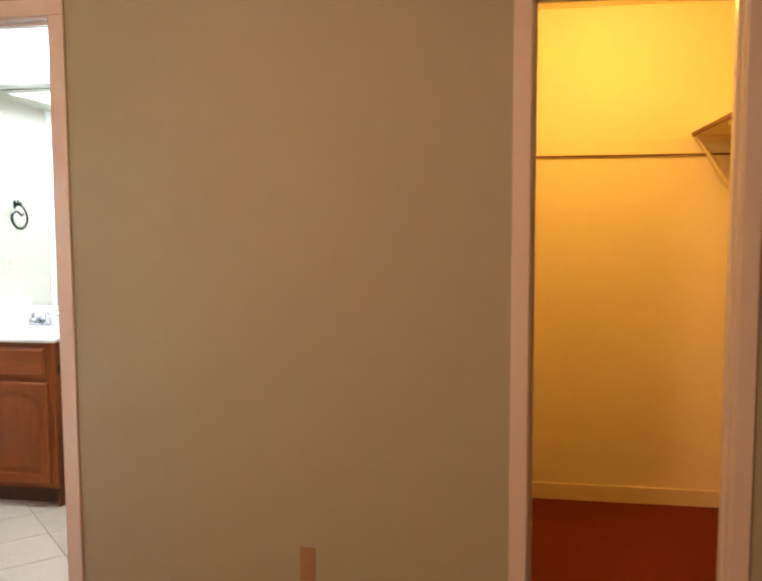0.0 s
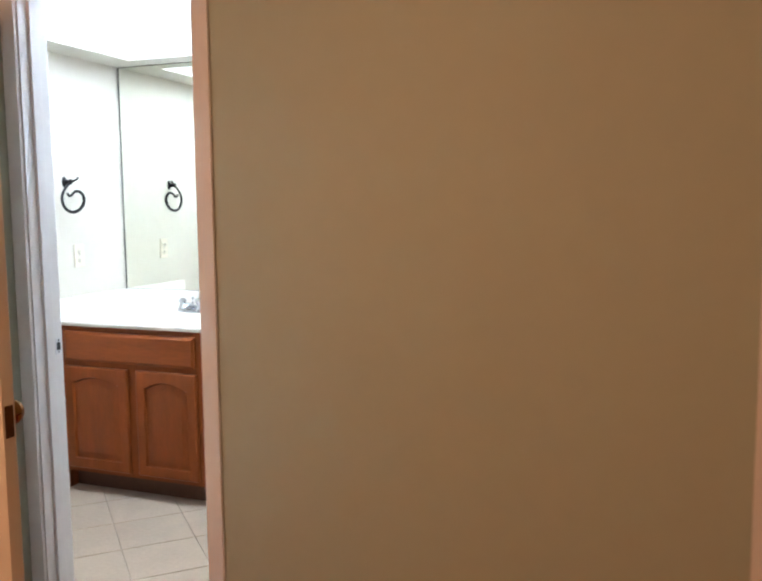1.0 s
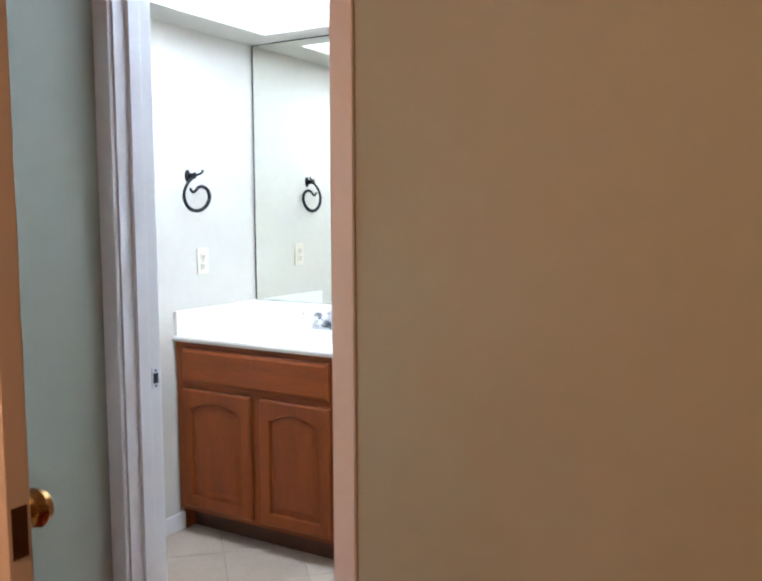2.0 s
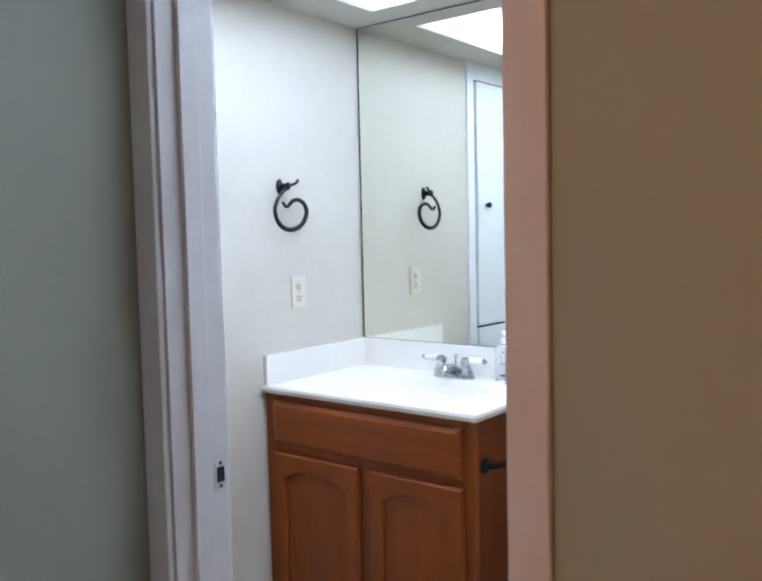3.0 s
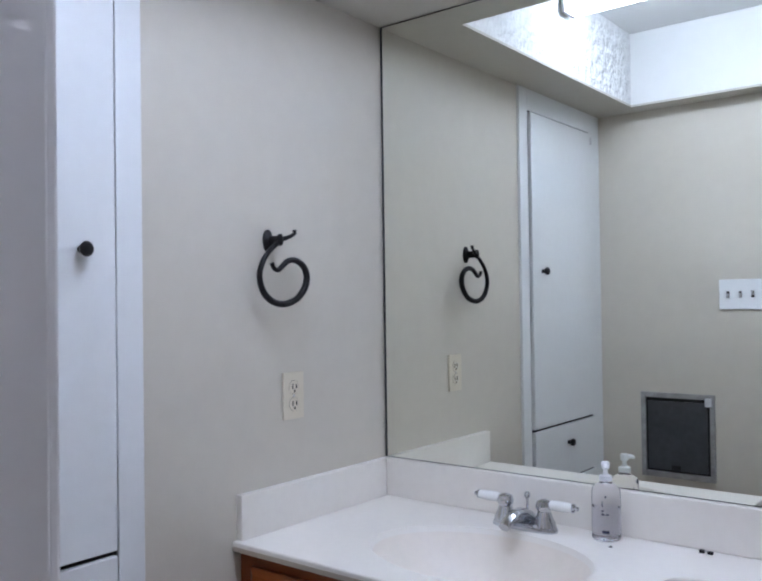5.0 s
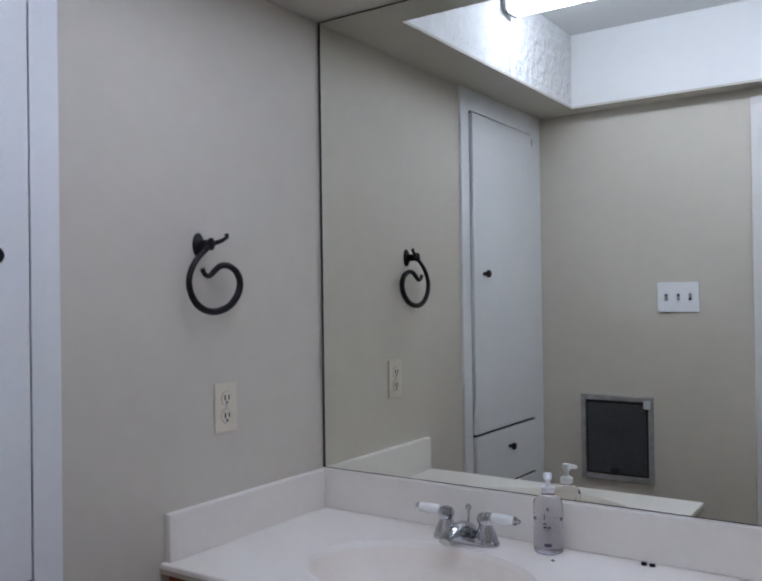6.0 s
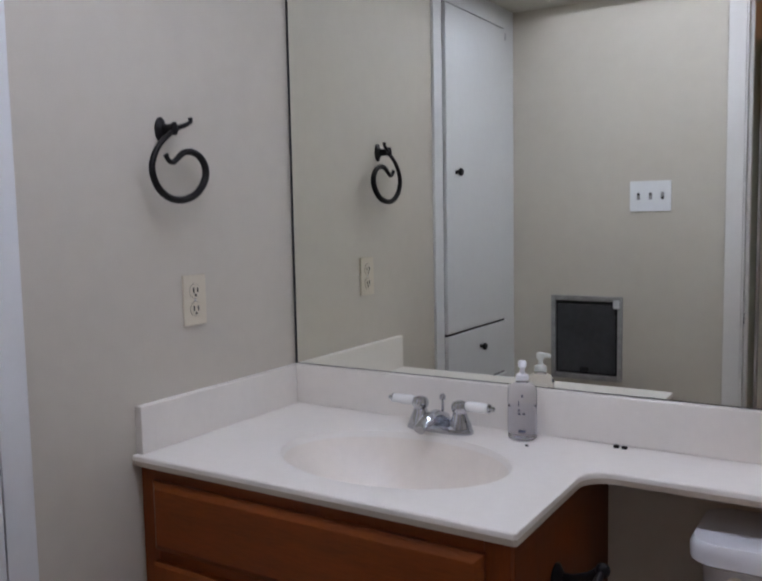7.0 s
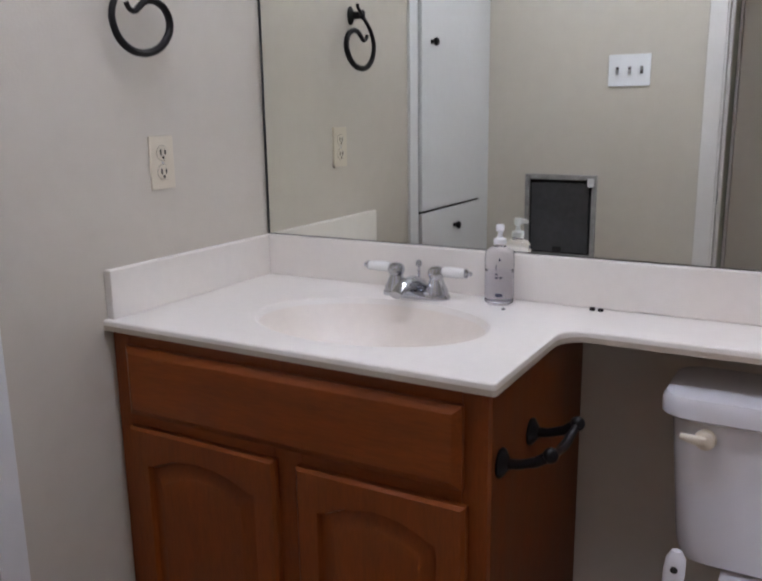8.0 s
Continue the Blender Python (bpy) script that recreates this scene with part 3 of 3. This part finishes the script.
# ---- toilet-roll holder on the vanity's side ----
holder = thing("paper_holder", "dark bronze paper holder with a drooping bar on the vanity side", "paper holder", (0.8455, -0.358, 0.700))
for y in (-0.132, 0.020):
    bm = lathe(bmesh.new(), [(0.026, 0.0), (0.026, 0.004), (0.018, 0.010), (0.010, 0.016)], (0, y, 0), "x", 18)
    tube(bm, [(0.010, y, 0.0), (0.035, y, 0.004), (0.062, y, 0.014), (0.082, y, 0.028)], [0.010, 0.0085, 0.009, 0.010], 12)
    ball(bm, (0.086, y, 0.031), 0.0135)
    part("post", bm, M_IRON, holder, smooth=True)
pts = [(0.086, -0.132 + 0.152 * i / 16, 0.031 - 0.012 * math.sin(math.pi * i / 16)) for i in range(17)]
part("bar", tube(bmesh.new(), pts, [0.0055 + 0.003 * math.sin(math.pi * i / 16) for i in range(17)], 10), M_IRON, holder, smooth=True)

# ---- toilet ----
toilet = thing("toilet", "white china two-piece toilet with a cream flush lever", "toilet", (1.293, -0.022, -0.0))


def rounded_rect(w, d, r, n=6):
    pts = []
    for cx, cy, a0 in ((w / 2 - r, d / 2 - r, 0), (-w / 2 + r, d / 2 - r, 90), (-w / 2 + r, -d / 2 + r, 180), (w / 2 - r, -d / 2 + r, 270)):
        for i in range(n + 1):
            a = radians(a0 + 90 * i / n)
            pts.append((cx + r * math.cos(a), cy + r * math.sin(a)))
    return pts


def stack(rows, n=6):
    """Lofted body of rounded rectangles: width, depth, corner radius, centre y, z."""
    bm = bmesh.new()
    rings = [ring(bm, [(x, y + cy, z) for x, y in rounded_rect(w, d, r, n)]) for w, d, r, cy, z in rows]
    for a, b in zip(rings, rings[1:]):
        bridge(bm, a, b)
    bm.faces.new(rings[-1])
    bm.faces.new(list(reversed(rings[0])))
    return bm


tank = part("tank", stack([(0.36, 0.14, 0.05, -0.105, 0.435), (0.40, 0.165, 0.05, -0.108, 0.447), (0.415, 0.175, 0.05, -0.110, 0.48), (0.452, 0.190, 0.05, -0.114, 0.730)]), M_TANK, toilet, "white toilet tank", smooth=True)
part("tank_lid", stack([(0.462, 0.196, 0.05, -0.115, 0.7305), (0.484, 0.212, 0.05, -0.118, 0.738), (0.486, 0.214, 0.05, -0.118, 0.764), (0.474, 0.204, 0.05, -0.118, 0.775), (0.44, 0.17, 0.05, -0.118, 0.777)]), M_TANK, toilet, "white tank lid", smooth=True)
lever = part("flush_lever", lathe(bmesh.new(), [(0.017, -0.209), (0.019, -0.216), (0.017, -0.226), (0.008, -0.230)], (-0.160, 0, 0.703), "y", 20), M_IVORY, toilet, "cream flush lever", smooth=True)
part("lever_arm", tube(bmesh.new(), [(-0.160, -0.224, 0.703), (-0.177, -0.229, 0.704), (-0.201, -0.229, 0.708)], [0.011, 0.009, 0.006], 12), M_IVORY, lever, smooth=True)


def bowl_rows(rows, n=40):
    bm = bmesh.new()
    rings = []
    for a, b, cy, z in rows:
        rings.append(ring(bm, [(a * math.cos(2 * math.pi * i / n), cy + b * math.sin(2 * math.pi * i / n) * (1.06 if math.sin(2 * math.pi * i / n) < 0 else 0.9), z) for i in range(n)]))
    for p, q in zip(rings, rings[1:]):
        bridge(bm, p, q)
    bm.faces.new(rings[-1])
    bm.faces.new(list(reversed(rings[0])))
    return bm


part("bowl", bowl_rows([(0.115, 0.19, -0.36, 0.0), (0.112, 0.185, -0.36, 0.03), (0.095, 0.16, -0.36, 0.12), (0.125, 0.19, -0.39, 0.24), (0.175, 0.235, -0.43, 0.34), (0.182, 0.24, -0.435, 0.385), (0.178, 0.236, -0.435, 0.392)]), M_TANK, toilet, "white toilet bowl", smooth=True)
part("deck", stack([(0.22, 0.20, 0.04, -0.13, 0.30), (0.24, 0.24, 0.04, -0.13, 0.40), (0.24, 0.24, 0.04, -0.13, 0.434)]), M_TANK, toilet, smooth=True)
part("seat", bowl_rows([(0.184, 0.238, -0.435, 0.3925), (0.188, 0.242, -0.435, 0.400), (0.184, 0.238, -0.435, 0.410)]), M_WHITEP, toilet, smooth=True)
part("seat_lid", bowl_rows([(0.184, 0.240, -0.435, 0.4105), (0.187, 0.243, -0.435, 0.418), (0.180, 0.235, -0.435, 0.427), (0.10, 0.14, -0.435, 0.430)]), M_WHITEP, toilet, "closed white toilet lid", smooth=True)

# ---- toilet brush beside the tank ----
brush = thing("toilet_brush", "white and blue toilet brush standing in its holder", "toilet brush", (1.084, -0.315, -0.0))
part("holder", lathe(bmesh.new(), [(0.050, 0.0), (0.052, 0.01), (0.044, 0.10), (0.040, 0.135)], (0, 0, 0), "z", 24), M_WHITEP, brush, smooth=True)
part("shaft", tube(bmesh.new(), [(0, 0, 0.136), (0.010, 0.004, 0.28), (0.018, 0.008, 0.40)], [0.009, 0.009, 0.010], 12), M_BLUE, brush, "blue shaft", smooth=True)
bm = bmesh.new()
rows = []
for z, w, d in ((0.400, 0.011, 0.010), (0.43, 0.016, 0.011), (0.47, 0.019, 0.012), (0.50, 0.017, 0.011), (0.515, 0.009, 0.007)):
    rows.append(ring(bm, [(0.018 + (z - 0.40) * 0.06 + w * math.cos(2 * math.pi * i / 20), 0.008 + d * math.sin(2 * math.pi * i / 20), z) for i in range(20)]))
for a, b in zip(rows, rows[1:]):
    bridge(bm, a, b)
bm.faces.new(rows[-1])
bm.faces.new(list(reversed(rows[0])))
grip = part("grip", bm, M_WHITEP, brush, "white grip with a hanging hole", smooth=True)
part("hanging_hole", lathe(bmesh.new(), [(0.0065, -0.0135), (0.0065, -0.009)], (0.0235, 0.0085, 0.482), "y", 14), M_GAP, grip)

# ---- built-in linen cabinet in the side wall ----
linen = thing("linen_cabinet", "white painted built-in linen cabinet with black knobs", "cabinet", (0, -1.18, 0))
lm = Matrix.Translation((0, 1.18, 0))


def lpart(name, bm, m, parent=linen, label="", smooth=False):
    bm.transform(lm)
    return part(name, bm, m, parent, label, smooth)


for y0, y1 in ((-0.864, -0.804), (SOUTH + 0.002, -1.412)):
    lpart("stile", boxes((0.0005, 0.012, y0, y1, 0.0, CEIL - 0.002), bevel=0.002), M_CABW)
for z0, z1 in ((0.0, 0.09), (2.098, CEIL - 0.002)):
    lpart("rail", boxes((0.0005, 0.012, -1.4115, -0.8645, z0, z1), bevel=0.002), M_CABW)
lpart("backing", boxes((0.0005, 0.006, -1.4115, -0.8645, 0.0905, 2.0975)), M_GAP)
leaf = lpart("door", boxes((0.0065, 0.022, -1.407, -0.873, 0.925, 2.090), bevel=0.003), M_CABW, label="tall white cabinet door")
fronts = [leaf]
for z0, z1 in ((0.708, 0.915), (0.498, 0.698), (0.098, 0.488)):
    fronts.append(lpart("drawer", boxes((0.0065, 0.022, -1.407, -0.873, z0, z1), bevel=0.003), M_CABW))
for ob, y, z in ((fronts[0], -0.947, 1.507), (fronts[1], -1.143, 0.845), (fronts[2], -1.143, 0.60)):
    lpart("knob", lathe(bmesh.new(), [(0.008, 0.0222), (0.006, 0.030), (0.013, 0.036), (0.015, 0.042), (0.011, 0.048), (0.003, 0.050)], (0, y, z), "x", 18), M_IRON, ob, "black round knob", smooth=True)
lpart("catch", boxes((0.0222, 0.026, -1.398, -1.390, 2.045, 2.075), bevel=0.001), M_STEEL, leaf)

# ---- switch plate and hatch on the door wall ----
plate = tagged(new("switch_plate", mesh_of("switch_plate", boxes((0.495, 0.650, SOUTH + 0.0005, SOUTH + 0.0065, 1.354, 1.470), bevel=0.002), M_WHITEP)), "white triple light switch plate on the wall", "switch")
for i, x in enumerate((0.528, 0.5735, 0.618)):
    part("toggle", boxes((x - 0.0045, x + 0.0045, SOUTH + 0.0066, SOUTH + 0.016, 1.402 + (0.006 if i == 2 else -0.004), 1.420 + (0.006 if i == 2 else -0.004)), bevel=0.0015), M_ALU, plate)
    part("toggle_slot", boxes((x - 0.0055, x + 0.0055, SOUTH + 0.0064, SOUTH + 0.0069, 1.399, 1.424)), M_SLOT, plate)
hatch = thing("wall_hatch", "dark smoked flap in a worn aluminium frame set in the wall", "hatch", (0.325, SOUTH, 0.843))
HX0, HX1, HZ0, HZ1 = -0.145, 0.146, -0.168, 0.174
for a in ((HX0, HX0 + 0.018, HZ0, HZ1), (HX1 - 0.018, HX1, HZ0, HZ1), (HX0 + 0.0185, HX1 - 0.0185, HZ0, HZ0 + 0.022), (HX0 + 0.0185, HX1 - 0.0185, HZ1 - 0.020, HZ1)):
    part("frame_bar", boxes((a[0], a[1], 0.0005, 0.014, a[2], a[3]), bevel=0.002), M_ALU, hatch)
# black sheet added behind the flap to give the dark gap round it
part("gap_sheet", boxes((HX0 + 0.0185, HX1 - 0.0185, 0.0005, 0.003, HZ0 + 0.0225, HZ1 - 0.0205)), M_GAP, hatch, "flat black sheet standing for the dark gap round the flap")
part("flap", boxes((HX0 + 0.027, HX1 - 0.029, 0.0032, 0.008, HZ0 + 0.030, HZ1 - 0.034), bevel=0.001), M_FLAP, hatch, "dark smoked flap")
part("latch", boxes((-0.022, 0.012, 0.0082, 0.018, HZ0 + 0.032, HZ0 + 0.052), bevel=0.002), M_GAP, hatch, "black latch")
part("corner_clip", boxes((HX1 - 0.034, HX1 - 0.008, 0.0142, 0.019, HZ1 - 0.046, HZ1 - 0.012), bevel=0.006), M_PLATE, hatch)

# ---- fluorescent batten along the middle of the light well, and an added second one ----
def tube_batten(x, tubes, r, wide, label):
    light = thing("ceiling_light", label, "light fixture", (x, -0.80, HIGH), "battens in the light well")
    part("housing", boxes((-0.61, 0.61, -wide, wide, -0.040, -0.0005), bevel=0.003), M_FIX, light, "white enamelled batten")
    for end in (-0.615, 0.603):
        part("end_bracket", boxes((end, end + 0.012, -wide * 0.68, wide * 0.68, -0.096, -0.0405), bevel=0.003), M_ALU, light, "worn metal lamp holder")
    for y in tubes:
        part("tube", lathe(bmesh.new(), [(r * 0.6, -0.602), (r, -0.596), (r, 0.596), (r * 0.6, 0.602)], (0, y, -0.068), "x", 20), M_LENS, light, "glowing white fluorescent tube", smooth=True)


tube_batten(0.822, (-0.030, 0.030), 0.026, 0.065, "lit twin-tube fluorescent batten inside the ceiling well")
# unseen extra batten, added to brighten the door jamb and bedroom side wall
tube_batten(1.831, (0.0,), 0.016, 0.052, "unseen single-tube batten added in the ceiling well as fill light")

# ---- closet shelf ----
setting("shelf_cleat", boxes((2.95, 4.13, -0.013, -0.0005, 1.757, 1.834), bevel=0.002), M_CLOS, "cream painted shelf cleat on the closet wall", "trim")
# dark strip added as the shadow line below the cleat
setting("cleat_shadow", boxes((2.95, 4.13, -0.016, -0.0005, 1.7495, 1.7565), bevel=0.001), M_DKBROWN, "thin dark strip added for the shadow line under the shelf cleat", "trim")
shelf = thing("closet_shelf", "cream painted closet shelf on a triangular bracket", "shelf", (4.13, -0.78, 1.836))
part("board", boxes((-0.195, -0.0005, -0.76, 0.755, 0.0, 0.020), bevel=0.002), M_CLEAT, shelf)
part("front_lip", boxes((-0.203, -0.1955, -0.76, 0.755, 0.0, 0.020), bevel=0.002), M_DKBROWN, shelf, "dark brown front edge")
for y in (0.70, 0.10, -0.55):
    br = part("bracket", boxes((-0.020, -0.001, y - 0.012, y + 0.012, -0.30, -0.0005), (-0.19, -0.020, y - 0.012, y + 0.012, -0.020, -0.0005)), M_CLEAT, shelf)
    part("strut", tube(bmesh.new(), [(-0.175, y, -0.022), (-0.012, y, -0.285)], 0.010, 8), M_CLEAT, br)

# ---- bedroom wall outlet ----
low_outlet = tagged(new("wall_outlet", mesh_of("bedroom_outlet", boxes((2.402, 2.454, BED - 0.0065, BED - 0.0005, 0.235, 0.349), bevel=0.002), M_TAN)), "tan electrical outlet plate low on the bedroom wall", "outlet")
for z in (0.272, 0.313):
    part("socket", lathe(bmesh.new(), [(0.0165, -0.0066), (0.0165, -0.0080), (0.015, -0.0086)], (2.428, BED, z), "y", 20), M_TAN, low_outlet)

# ---- floor tiles on the diagonal, one by one ----
S, J = 0.305, 0.004
c45 = math.sqrt(0.5)
random.seed(4)


def tile_polygon(cx, cy):
    """A square on its corner, cut back to the room."""
    h = (S - J) * c45
    poly = [Vector((cx + h, cy)), Vector((cx, cy + h)), Vector((cx - h, cy)), Vector((cx, cy - h))]
    for axis, limit, sign in ((0, 0.0, 1), (0, EAST, -1), (1, BED, 1), (1, -0.0, -1)):
        out = []
        for i, p in enumerate(poly):
            q = poly[(i + 1) % len(poly)]
            dp, dq = sign * (p[axis] - limit), sign * (q[axis] - limit)
            if dp >= 0:
                out.append(p)
            if (dp > 0) != (dq > 0) and abs(dp - dq) > 1e-9:
                out.append(p + (q - p) * (dp / (dp - dq)))
        poly = out
        if len(poly) < 3:
            return None
    return poly


D45 = S * math.sqrt(2)
for i in range(-8, 9):
    for j in range(-8, 9):
        u, v = -0.305 + D45 * i + D45 / 2, 0.10 + D45 * j + D45 / 2
        cx, cy = (u + v) / 2, (u - v) / 2
        poly = tile_polygon(cx, cy)
        if not poly:
            continue
        bm = bmesh.new()
        mid = sum(poly, Vector((0, 0))) / len(poly)
        lift = random.uniform(-0.0004, 0.0004)
        base = ring(bm, [(p.x, p.y, -0.006) for p in poly])
        up = ring(bm, [(p.x, p.y, -0.0015 + lift) for p in poly])
        cap = ring(bm, [(*(mid + (p - mid) * (1 - 0.0022 / max(0.02, (p - mid).length))), 0.0 + lift) for p in poly])
        bridge(bm, base, up)
        bridge(bm, up, cap)
        bm.faces.new(cap)
        part("tile", bm, M_TILE, floor_bath)
